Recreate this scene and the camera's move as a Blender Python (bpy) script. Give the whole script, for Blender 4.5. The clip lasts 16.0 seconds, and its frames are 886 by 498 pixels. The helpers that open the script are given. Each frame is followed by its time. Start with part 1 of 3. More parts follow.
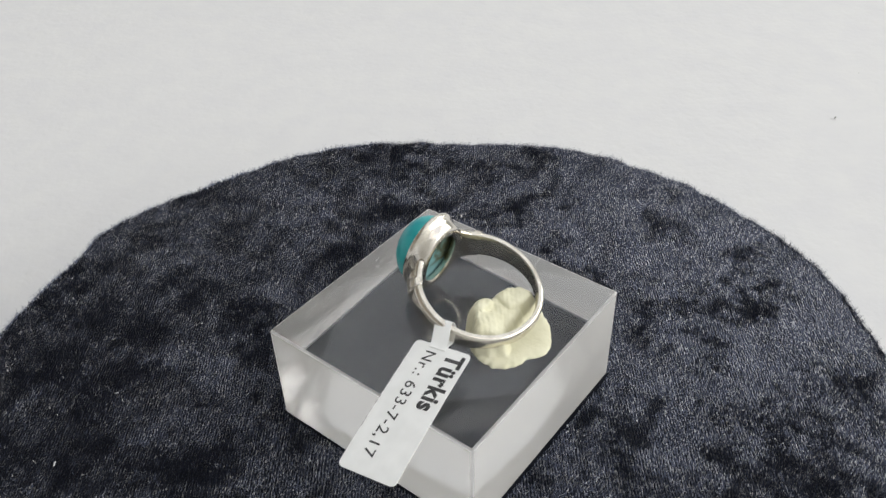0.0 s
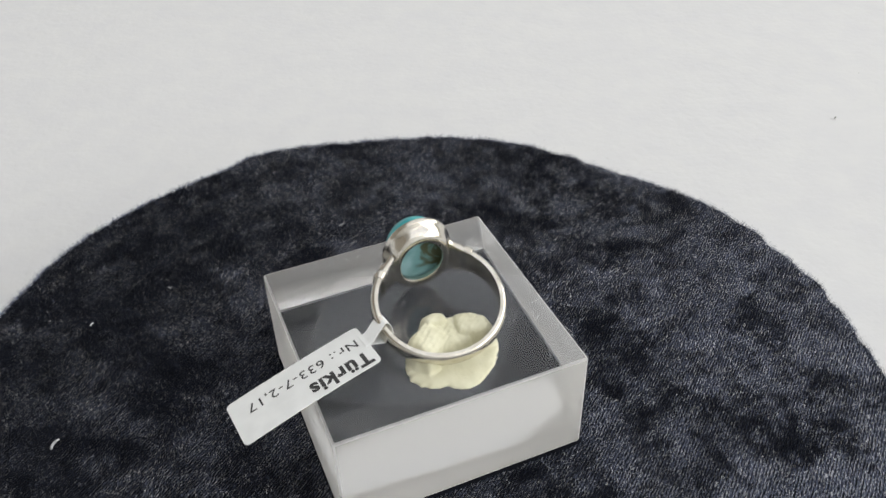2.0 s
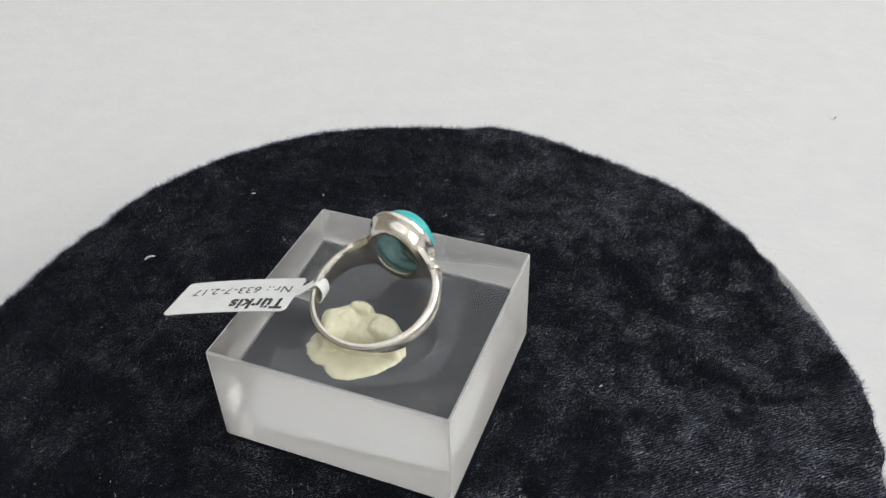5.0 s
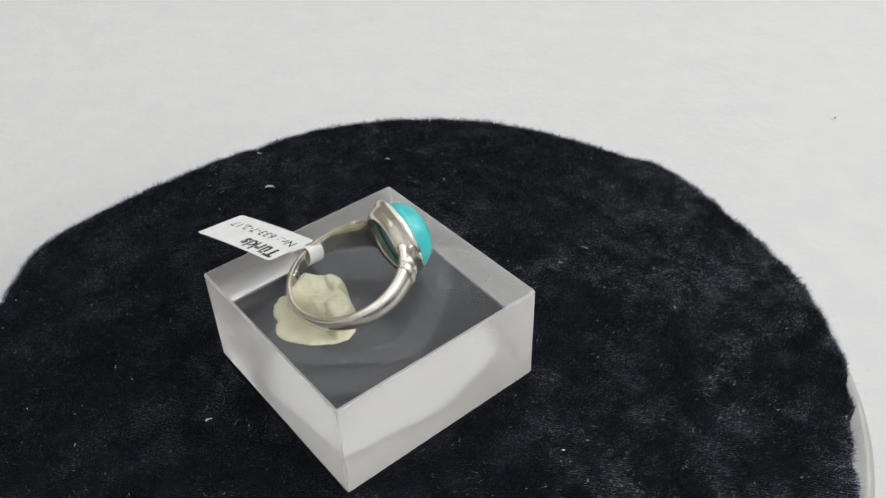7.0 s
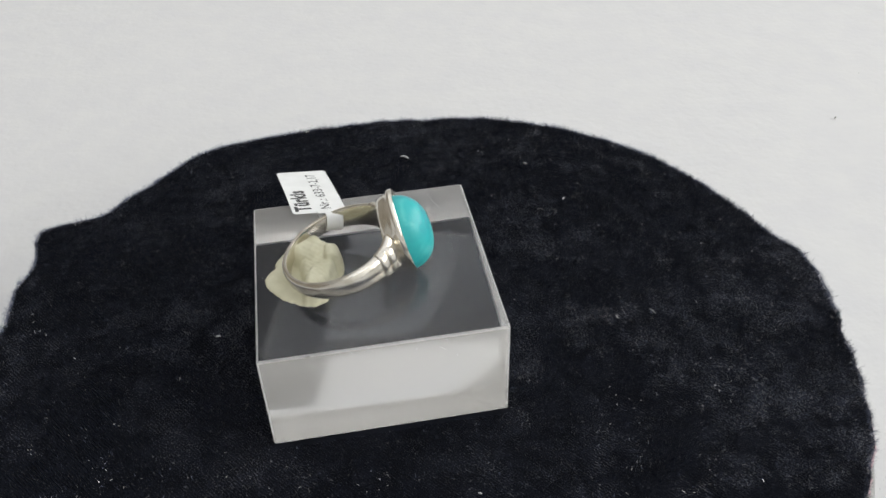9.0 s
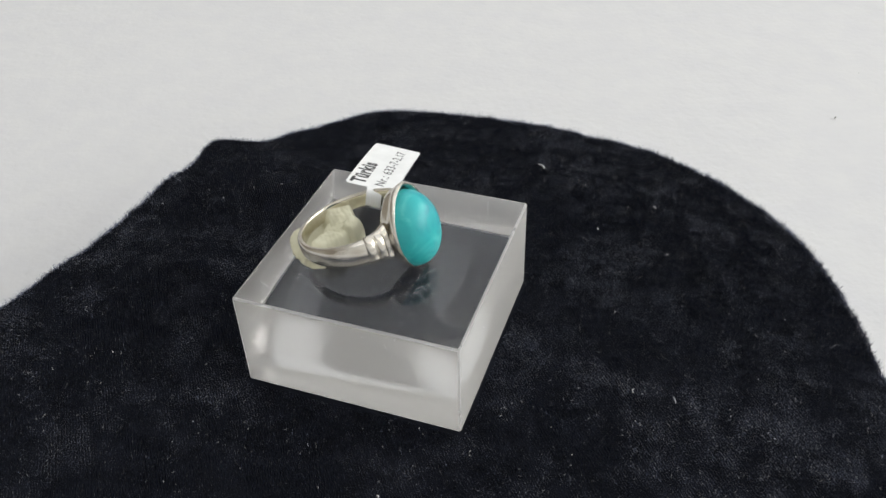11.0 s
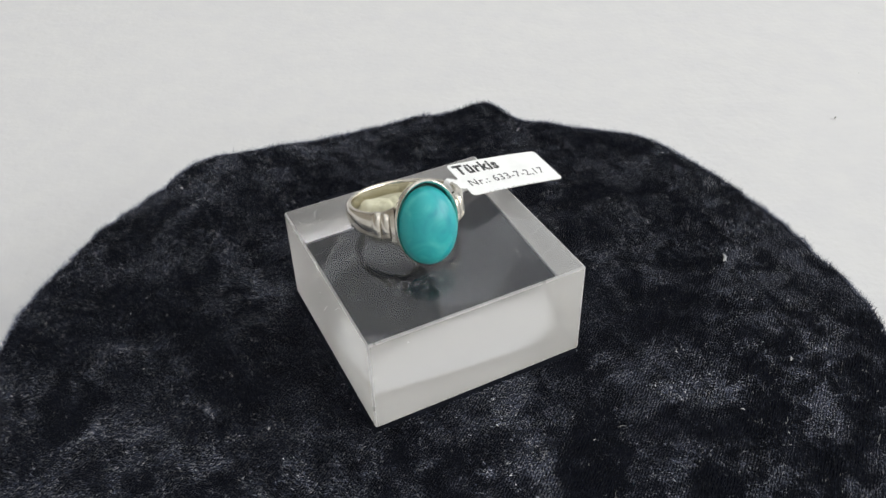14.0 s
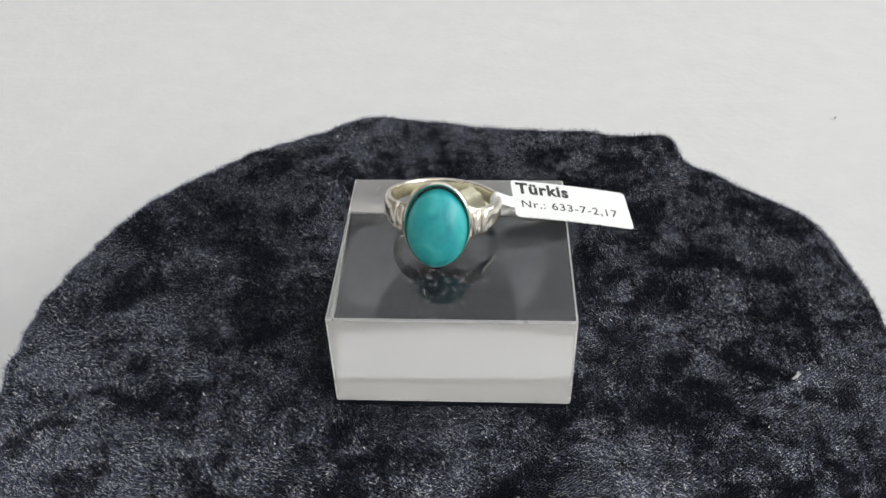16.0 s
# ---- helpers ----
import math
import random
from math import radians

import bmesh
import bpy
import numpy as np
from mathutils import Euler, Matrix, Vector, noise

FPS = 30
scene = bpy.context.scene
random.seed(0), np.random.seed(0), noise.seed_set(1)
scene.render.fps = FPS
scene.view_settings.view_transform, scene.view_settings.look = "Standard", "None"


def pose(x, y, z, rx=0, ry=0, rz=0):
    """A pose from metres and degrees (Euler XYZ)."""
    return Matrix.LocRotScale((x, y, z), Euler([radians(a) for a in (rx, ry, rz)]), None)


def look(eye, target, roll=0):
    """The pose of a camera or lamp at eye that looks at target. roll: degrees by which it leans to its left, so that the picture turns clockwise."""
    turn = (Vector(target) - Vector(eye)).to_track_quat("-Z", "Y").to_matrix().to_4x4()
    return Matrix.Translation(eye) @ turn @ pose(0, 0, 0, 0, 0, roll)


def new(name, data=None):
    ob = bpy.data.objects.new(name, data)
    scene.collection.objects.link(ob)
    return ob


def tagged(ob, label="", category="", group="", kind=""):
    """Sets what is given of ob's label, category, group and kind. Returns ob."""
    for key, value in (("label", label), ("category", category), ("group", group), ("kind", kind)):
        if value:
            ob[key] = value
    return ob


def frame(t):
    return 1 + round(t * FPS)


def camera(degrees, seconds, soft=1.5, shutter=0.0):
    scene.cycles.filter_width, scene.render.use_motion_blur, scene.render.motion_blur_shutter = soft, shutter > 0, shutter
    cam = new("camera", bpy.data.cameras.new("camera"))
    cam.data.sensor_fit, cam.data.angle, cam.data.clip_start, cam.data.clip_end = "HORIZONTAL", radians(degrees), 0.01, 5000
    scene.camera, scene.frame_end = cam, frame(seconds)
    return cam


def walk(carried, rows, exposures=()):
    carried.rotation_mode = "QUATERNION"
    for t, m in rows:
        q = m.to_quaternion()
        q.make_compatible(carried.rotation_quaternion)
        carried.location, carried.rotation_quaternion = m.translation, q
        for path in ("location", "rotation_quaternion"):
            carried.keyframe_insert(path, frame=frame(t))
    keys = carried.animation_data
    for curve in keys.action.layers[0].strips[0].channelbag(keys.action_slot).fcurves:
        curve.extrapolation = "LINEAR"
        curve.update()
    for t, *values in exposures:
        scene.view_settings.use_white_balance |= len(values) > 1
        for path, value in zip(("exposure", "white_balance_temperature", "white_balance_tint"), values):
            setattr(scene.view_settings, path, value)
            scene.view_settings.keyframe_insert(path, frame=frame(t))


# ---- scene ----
# Units in the builders below are millimetres about the turntable's axis; part() turns them into metres.
# ---------------------------------------------------------------- camera
cam = camera(53.9, 16.0, soft=1.55)
EYE = (0.0, -0.11105, 0.11375)
AHEAD = (0.02276, 0.77880, -0.62680)
VIEW = look(EYE, tuple(e + a for e, a in zip(EYE, AHEAD)), -1.73)
walk(cam, [(0.0, VIEW), (16.0, VIEW)])

SPIN = 14.68          # degrees per second, clockwise from above
TABLE_Z = -0.030      # top of the white cloth

# ---------------------------------------------------------------- light
world = bpy.data.worlds.new("world")
scene.world = world
world.use_nodes = True
sky = world.node_tree.nodes.new("ShaderNodeTexSky")
sky.sky_type = "NISHITA"
sky.sun_disc = False
sky.sun_elevation, sky.sun_rotation = radians(40), radians(160)
world.node_tree.links.new(sky.outputs[0], world.node_tree.nodes["Background"].inputs[0])
world.node_tree.nodes["Background"].inputs[1].default_value = 0.1


def area_lamp(name, m, sx, sy, watts, colour):
    data = bpy.data.lights.new(name, "AREA")
    data.shape, data.size, data.size_y, data.energy, data.color = "RECTANGLE", sx, sy, watts, colour
    ob = new(name, data)
    ob.matrix_world = m
    return ob


# unseen area lamps, added at the right and overhead to light the set
area_lamp("added_side_lamp", look((2.03, -0.3, 0.95), (0.0, -0.3, 0.95)), 3.2, 1.3, 84, (1.0, 0.98, 0.93))
area_lamp("added_roof_lamp", look((0.5, 0.65, 1.76), (0.5, 0.651, 0.0)), 2.8, 5.0, 62, (1.0, 0.98, 0.925))
scene.view_settings.exposure = -0.57


# ---------------------------------------------------------------- materials
def material(name, colour, rough=0.5, metal=0.0, spec=0.5):
    mat = bpy.data.materials.new(name)
    mat.use_nodes = True
    b = mat.node_tree.nodes["Principled BSDF"]
    b.inputs["Base Color"].default_value = (*colour, 1)
    b.inputs["Roughness"].default_value = rough
    b.inputs["Metallic"].default_value = metal
    b.inputs["Specular IOR Level"].default_value = spec
    return mat


def node(mat, kind, **values):
    n = mat.node_tree.nodes.new(kind)
    for key, value in values.items():
        n.inputs[key].default_value = value
    return n


def link(mat, a, b):
    mat.node_tree.links.new(a, b)


def shader(mat):
    return mat.node_tree.nodes["Principled BSDF"]


def object_coords(mat):
    return node(mat, "ShaderNodeTexCoord").outputs["Object"]


def mottled(mat, stops, scale, detail=4.0, distort=0.0, rough=None):
    """Base colour from noise through a ramp of (place, colour)."""
    n = node(mat, "ShaderNodeTexNoise", Scale=scale, Detail=detail, Distortion=distort)
    link(mat, object_coords(mat), n.inputs["Vector"])
    ramp = mat.node_tree.nodes.new("ShaderNodeValToRGB")
    while len(ramp.color_ramp.elements) < len(stops):
        ramp.color_ramp.elements.new(0.5)
    for el, (at, colour) in zip(ramp.color_ramp.elements, stops):
        el.position, el.color = at, (*colour, 1)
    link(mat, n.outputs["Fac"], ramp.inputs["Fac"])
    link(mat, ramp.outputs["Color"], shader(mat).inputs["Base Color"])
    if rough:
        m = node(mat, "ShaderNodeMapRange")
        m.inputs["To Min"].default_value, m.inputs["To Max"].default_value = rough
        link(mat, n.outputs["Fac"], m.inputs["Value"])
        link(mat, m.outputs["Result"], shader(mat).inputs["Roughness"])
    return ramp


def bumped(mat, layers):
    """Relief from layers of (scale, metres, detail)."""
    last = None
    for scale, height, detail in layers:
        n = node(mat, "ShaderNodeTexNoise", Scale=scale, Detail=detail)
        link(mat, object_coords(mat), n.inputs["Vector"])
        bump = node(mat, "ShaderNodeBump", Strength=1.0, Distance=height)
        link(mat, n.outputs["Fac"], bump.inputs["Height"])
        if last:
            link(mat, last.outputs["Normal"], bump.inputs["Normal"])
        last = bump
    link(mat, last.outputs["Normal"], shader(mat).inputs["Normal"])


def glass(name, rough, tint):
    mat = material(name, tint, rough)
    shader(mat).inputs["Transmission Weight"].default_value = 1.0
    shader(mat).inputs["IOR"].default_value = 1.49
    n = node(mat, "ShaderNodeTexNoise", Scale=260.0, Detail=5.0)
    link(mat, object_coords(mat), n.inputs["Vector"])
    m = node(mat, "ShaderNodeMapRange")
    m.inputs["To Min"].default_value, m.inputs["To Max"].default_value = rough * 0.6, rough * 1.5
    link(mat, n.outputs["Fac"], m.inputs["Value"])
    link(mat, m.outputs["Result"], shader(mat).inputs["Roughness"])
    return mat


ACRYLIC = glass("polished_acrylic", 0.05, (0.985, 0.985, 0.98))
ACRYLIC_SIDE = glass("satin_acrylic", 0.17, (0.995, 0.988, 0.97))
bumped(ACRYLIC_SIDE, [(60, 0.00005, 1)])


def frosted(mat, share, tint=(0.86, 0.86, 0.845)):
    """Mixes a fine white frosting, which scatters light both ways, over clear plastic."""
    tree = mat.node_tree
    haze = node(mat, "ShaderNodeBsdfTranslucent", Color=(0.93, 0.925, 0.91, 1))
    coat = node(mat, "ShaderNodeBsdfDiffuse", Color=(*tint, 1))
    both, mix = node(mat, "ShaderNodeMixShader", Fac=0.45), node(mat, "ShaderNodeMixShader", Fac=share)
    link(mat, haze.outputs[0], both.inputs[1])
    link(mat, coat.outputs[0], both.inputs[2])
    link(mat, shader(mat).outputs[0], mix.inputs[1])
    link(mat, both.outputs[0], mix.inputs[2])
    link(mat, mix.outputs[0], tree.nodes["Material Output"].inputs["Surface"])


# some frosting is real; extra white paints in the sides' bright inner reflections
frosted(ACRYLIC_SIDE, 0.45, (0.94, 0.93, 0.905))
# scratch haze; its blue tint paints in the cool tone that shows through
ACRYLIC_TOP = glass("scratched_acrylic", 0.03, (0.985, 0.985, 0.98))
frosted(ACRYLIC_TOP, 0.022, (0.5, 0.62, 1.0))
# frosted edges, whitest here: their bright highlight is put into the coat
ACRYLIC_EDGE = glass("matt_acrylic_edge", 0.3, (0.985, 0.985, 0.98))
frosted(ACRYLIC_EDGE, 0.5, (0.9, 0.9, 0.9))

SILVER = material("silver", (0.75, 0.73, 0.68), 0.2, 1.0)
mottled(SILVER, [(0.3, (0.63, 0.59, 0.51)), (0.7, (0.83, 0.80, 0.735))], 420, 5, rough=(0.12, 0.28))
bumped(SILVER, [(420, 0.000022, 2), (2600, 0.000008, 3)])

STONE = material("turquoise", (0.02, 0.34, 0.36), 0.28)
mottled(STONE, [(0.30, (0.01, 0.27, 0.32)), (0.42, (0.02, 0.35, 0.375)), (0.55, (0.028, 0.395, 0.405)), (0.74, (0.09, 0.50, 0.48))], 240, 7, 1.0, (0.28, 0.42))
bumped(STONE, [(900, 0.000012, 4)])
# pale back with a brown vein; its palest tone also paints in light
STONE_BACK = material("turquoise_back", (0.3, 0.5, 0.52), 0.5)
mottled(STONE_BACK, [(0.38, (0.07, 0.08, 0.04)), (0.44, (0.17, 0.36, 0.38)), (0.7, (0.32, 0.53, 0.56))], 190, 3, 0.5)

PAPER = material("label_paper", (0.80, 0.81, 0.80), 0.55)
mottled(PAPER, [(0.3, (0.76, 0.77, 0.76)), (0.7, (0.84, 0.85, 0.84))], 300, 5)
bumped(PAPER, [(160, 0.00005, 2), (3000, 0.000005, 3)])
INK = material("black_print", (0.02, 0.02, 0.022), 0.6)
mottled(INK, [(0.35, (0.012, 0.012, 0.014)), (0.75, (0.06, 0.06, 0.06))], 2500, 3)

PUTTY = material("cream_putty", (0.62, 0.61, 0.47), 0.6)
mottled(PUTTY, [(0.3, (0.58, 0.56, 0.39)), (0.7, (0.72, 0.70, 0.53))], 260, 5)
bumped(PUTTY, [(520, 0.00012, 4), (2400, 0.00004, 3)])

VELVET = material("black_velvet_ground", (0.006, 0.006, 0.008), 0.9, 0, 0.1)
mottled(VELVET, [(0.3, (0.004, 0.0048, 0.0075)), (0.7, (0.008, 0.0095, 0.015))], 300, 4)
PILE = material("black_velvet_pile", (0.12, 0.12, 0.145), 0.36, 0.9, 0.6)
info = node(PILE, "ShaderNodeNewGeometry")
fibre_tone = PILE.node_tree.nodes.new("ShaderNodeValToRGB")
for el, (at, tone) in zip((fibre_tone.color_ramp.elements[0], fibre_tone.color_ramp.elements[1], fibre_tone.color_ramp.elements.new(0.8)),
                          ((0.0, (0.064, 0.073, 0.106)), (1.0, (0.165, 0.184, 0.26)), (0.8, (0.118, 0.133, 0.192)))):
    el.position, el.color = at, (*tone, 1)
link(PILE, info.outputs["Random Per Island"], fibre_tone.inputs["Fac"])
link(PILE, fibre_tone.outputs["Color"], shader(PILE).inputs["Base Color"])

BACKING = material("pink_backing", (0.6, 0.42, 0.45), 0.8)
mottled(BACKING, [(0.3, (0.45, 0.27, 0.32)), (0.7, (0.68, 0.55, 0.56))], 900, 4)
PLATE = material("grey_plastic", (0.42, 0.42, 0.40), 0.35)
mottled(PLATE, [(0.3, (0.24, 0.24, 0.235)), (0.7, (0.31, 0.31, 0.30))], 90, 4)
bumped(PLATE, [(700, 0.00002, 2)])
LINT = material("pale_lint", (0.62, 0.62, 0.60), 0.8)
mottled(LINT, [(0.3, (0.32, 0.33, 0.35)), (0.7, (0.66, 0.65, 0.63))], 200, 3)
LINT_DARK = material("dark_fleck", (0.4, 0.4, 0.38), 0.8)
mottled(LINT_DARK, [(0.3, (0.42, 0.42, 0.40)), (0.7, (0.56, 0.56, 0.54))], 200, 3)
SCRATCH = material("scratch", (0.75, 0.76, 0.77), 0.5)
mottled(SCRATCH, [(0.3, (0.45, 0.45, 0.47)), (0.7, (0.85, 0.85, 0.85))], 400, 3)

CLOTH = material("white_fleece", (0.80, 0.80, 0.80), 0.95, 0, 0.15)
mottled(CLOTH, [(0.3, (0.632, 0.632, 0.638)), (0.7, (0.662, 0.662, 0.657))], 110, 7)
bumped(CLOTH, [(90, 0.00016, 4), (420, 0.00011, 5)])
WALL = material("white_wall", (0.78, 0.77, 0.75), 0.9, 0, 0.2)
mottled(WALL, [(0.3, (0.81, 0.81, 0.80)), (0.7, (0.86, 0.86, 0.85))], 3, 5)
# tan tone picked to cut light reflected from an unseen wall
WALL_TAN = material("tan_wall", (0.4, 0.37, 0.33), 0.9, 0, 0.2)
mottled(WALL_TAN, [(0.3, (0.36, 0.33, 0.29)), (0.7, (0.42, 0.39, 0.35))], 3, 5)
FLOOR = material("grey_floor", (0.35, 0.33, 0.31), 0.6)
mottled(FLOOR, [(0.3, (0.30, 0.28, 0.26)), (0.7, (0.40, 0.38, 0.36))], 6, 5)
WOOD = material("table_wood", (0.35, 0.24, 0.15), 0.5)
mottled(WOOD, [(0.3, (0.28, 0.19, 0.11)), (0.7, (0.40, 0.28, 0.18))], 14, 5)
FRAME = material("white_paint", (0.8, 0.8, 0.78), 0.4)


# ---------------------------------------------------------------- builders
def thing(name, base, label, category, group="", kind=""):
    """An Empty at base, in millimetres."""
    ob = new(name)
    ob.empty_display_size = 0.01
    ob.location = Vector(base) * 0.001
    ob["base"] = [float(v) for v in base]
    return tagged(ob, label, category, group, kind)


def origin_of(ob):
    p = Vector((0, 0, 0))
    while ob is not None:
        if "base" in ob.keys():
            p += Vector(ob["base"])
        ob = ob.parent
    return p


def part(name, bm, mats, parent=None, label="", smooth=None):
    """Links a bmesh in millimetres about the axis as one mesh under parent. smooth: the angle up to which edges are soft."""
    at = origin_of(parent)
    for v in bm.verts:
        v.co = (v.co - at) * 0.001
    if smooth is not None:
        for f in bm.faces:
            f.smooth = True
        for e in bm.edges:
            if len(e.link_faces) == 2 and e.calc_face_angle(0) > radians(smooth):
                e.smooth = False
    data = bpy.data.meshes.new(name)
    bm.to_mesh(data)
    bm.free()
    for m in mats if isinstance(mats, (list, tuple)) else [mats]:
        data.materials.append(m)
    ob = new(name, data)
    if parent is not None:
        ob.parent = parent
    if label:
        ob["label"] = label
    return ob


def box(bm, lo, hi, bevel=0.0, segments=2):
    made = bmesh.ops.create_cube(bm, size=1)["verts"]
    for v in made:
        v.co = Vector([(a + b) / 2 + c * (b - a) for a, b, c in zip(lo, hi, v.co)])
    if bevel:
        edges = {e for v in made for e in v.link_edges}
        bmesh.ops.bevel(bm, geom=list(edges), offset=bevel, segments=segments, profile=0.5, affect="EDGES")
    return bm


def loft(bm, rings, closed=True, caps=True, loop=False):
    """Skins rings of points. closed: each ring is a closed line. loop: the last ring meets the first."""
    rows = [[bm.verts.new(p) for p in ring] for ring in rings]
    n = len(rows[0])
    pairs = list(zip(rows, rows[1:])) + ([(rows[-1], rows[0])] if loop else [])
    for a, b in pairs:
        for i in range(n if closed else n - 1):
            j = (i + 1) % n
            bm.faces.new((a[i], a[j], b[j], b[i]))
    if caps and closed and not loop:
        bm.faces.new(rows[0][::-1])
        bm.faces.new(rows[-1])
    bmesh.ops.recalc_face_normals(bm, faces=bm.faces)
    return rows


def turned(bm, profile, centre, steps=96):
    """A body of revolution about the z axis from (radius, z), open where the radius stays over 0."""
    rings = [[Vector(centre) + Vector((r * math.cos(a), r * math.sin(a), z)) for a in (2 * math.pi * k / steps for k in range(steps))] for r, z in profile]
    loft(bm, rings)


# ---------------------------------------------------------------- room
def frame_of(lo, hi, axis, x0, x1, y0, y1):
    """A slab from lo to hi with a rectangular opening across the two directions other than axis."""
    bm = bmesh.new()
    p, q = [k for k in range(3) if k != axis]

    def piece(a0, a1, b0, b1):
        u, v = list(lo), list(hi)
        u[p], v[p], u[q], v[q] = a0, a1, b0, b1
        box(bm, u, v)

    piece(lo[p], x0, lo[q], hi[q])
    piece(x1, hi[p], lo[q], hi[q])
    piece(x0, x1, lo[q], y0)
    piece(x0, x1, y1, hi[q])
    return bm


def room():
    bm = box(bmesh.new(), (-2100, -2100, -900), (2100, 3600, -780))
    tagged(part("floor", bm, FLOOR), "plain grey floor of the room", "floor", kind="structure")
    # unseen opening, added only to hold the overhead lamp
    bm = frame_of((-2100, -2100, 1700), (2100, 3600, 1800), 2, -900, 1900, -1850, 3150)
    tagged(part("ceiling", bm, WALL), "white ceiling with an unseen opening added for the roof lamp", "ceiling", kind="structure")
    # walls added out of view; the darker west one dims light from there
    for name, lo, hi, mat in (("wall_north", (-2100, 3500, -780), (2100, 3600, 1700), WALL), ("wall_south", (-2100, -2100, -780), (2100, -2000, 1700), WALL),
                              ("wall_west", (-2100, -2000, -780), (-2000, 3500, 1700), WALL_TAN)):
        tagged(part(name, box(bmesh.new(), lo, hi), mat), "plain painted wall, unseen, added round the scene", "wall", kind="structure")
    # unseen window opening and frame, added for light from the right
    y0, y1, z0, z1 = -1900, 1300, 300, 1600
    bm = frame_of((2000, -2000, -780), (2100, 3500, 1700), 0, y0, y1, z0, z1)
    tagged(part("wall_east", bm, WALL), "plain white wall with an unseen opening added for the side lamp", "wall", kind="structure")
    bm = frame_of((2040, y0, z0), (2090, y1, z1), 0, y0 + 50, y1 - 50, z0 + 50, z1 - 50)
    tagged(part("added_window_frame", bm, FRAME), "unseen white window frame added round the side lamp", "window", kind="structure")


def table():
    z = TABLE_Z * 1000
    ob = thing("table", (0, 300, -780), "wooden table under a white cloth", "table")
    part("tabletop", box(bmesh.new(), (-800, -300, z - 33), (800, 900, z - 3), 3), WOOD, ob)
    for x in (-740, 740):
        for y in (-240, 840):
            part("leg", box(bmesh.new(), (x - 30, y - 30, -780), (x + 30, y + 30, z - 33), 3), WOOD, ob)
    # the cloth, a finely wavy sheet
    bm = bmesh.new()
    n = 200
    rows = []
    for j in range(n + 1):
        row = []
        for i in range(n + 1):
            x, y = -795 + 1590 * i / n, -295 + 1190 * j / n
            h = 0.1 * noise.noise(Vector((x, y, 0)) * 0.035) + 0.06 * noise.noise(Vector((x, y, 9)) * 0.12)
            row.append(bm.verts.new((x, y, z - 0.55 + h)))
        rows.append(row)
    for a, b in zip(rows, rows[1:]):
        for i in range(n):
            bm.faces.new((a[i], a[i + 1], b[i + 1], b[i]))
    lo = bmesh.ops.extrude_face_region(bm, geom=[f for f in bm.faces])["geom"]
    for v in [g for g in lo if isinstance(g, bmesh.types.BMVert)]:
        v.co.z = z - 3
    bmesh.ops.recalc_face_normals(bm, faces=bm.faces)
    tagged(part("table_cloth", bm, CLOTH, smooth=60), "soft white fleece cloth spread over the table", "cloth")


# ---------------------------------------------------------------- turntable
def turntable():
    ob = thing("turntable", (0, 0, TABLE_Z * 1000), "round grey plastic turntable under black velvet", "turntable")
    bm = bmesh.new()
    turned(bm, [(0.01, -30), (58, -30), (60, -28.5), (60, -14), (58, -12.5), (10, -12.5), (10, -10.2), (0.01, -10.2)], (0, 0, 0))
    part("base", bm, PLATE, ob, smooth=40)
    bm = bmesh.new()
    turned(bm, [(0.01, -10.2), (74.6, -10.2), (75.8, -9.2), (75.9, -3.4), (75.2, -2.3), (74.2, -1.9), (0.01, -1.9)], (0, 0, 0), 160)
    return part("plate", bm, PLATE, ob, smooth=40)


# lobes and notches along the cut edge: azimuth, half width, millimetres
LOBES = ((22.5, 9.5, 5.3), (38, 6, 1.1), (49.5, 4.6, 9.8), (59, 5, 2.0), (76, 8, -3.8), (98, 6.5, 4.9), (8, 7, 1.3), (207, 12, -2.5), (230, 5, -0.4), (271, 8, 2.6), (350, 14, -1.4), (312, 13, 1.0), (140, 24, 1.0))


def velvet_edge(deg):
    """Radius of the velvet's cut edge, an off-centre round with lobes and notches."""
    a = radians(deg)
    r = 80.5 + 4.5 * math.cos(a) + 2.5 * math.sin(a) - 0.9 * math.sin(2 * a)
    for at, width, height in LOBES:
        d = (deg - at + 180) % 360 - 180
        r += height * math.exp(-((d / width) ** 2))
    return r + 0.5 * noise.noise(Vector((math.cos(a) * 6, math.sin(a) * 6, 3))) + 0.75 * noise.noise(Vector((math.cos(a) * 17, math.sin(a) * 17, 8)))


def velvet_height(x, y):
    """Height of the velvet's ground cloth: flat under the block, softly wavy further out, drooping past the plate."""
    far = min(1.0, max(0.0, (math.hypot(x - 5.6, y - 8) - 30) / 25))
    swell = 1.3 * math.exp(-((x - 50) ** 2 + (y + 28) ** 2) / 1100)
    wave = 0.55 * noise.noise(Vector((x, y, 4)) * 0.045) + 0.2 * noise.noise(Vector((x, y, 1)) * 0.13)
    droop = 0.0025 * max(0.0, math.hypot(x, y) - 76.3) ** 2
    return -0.5 + far * (0.2 + swell + wave) - droop


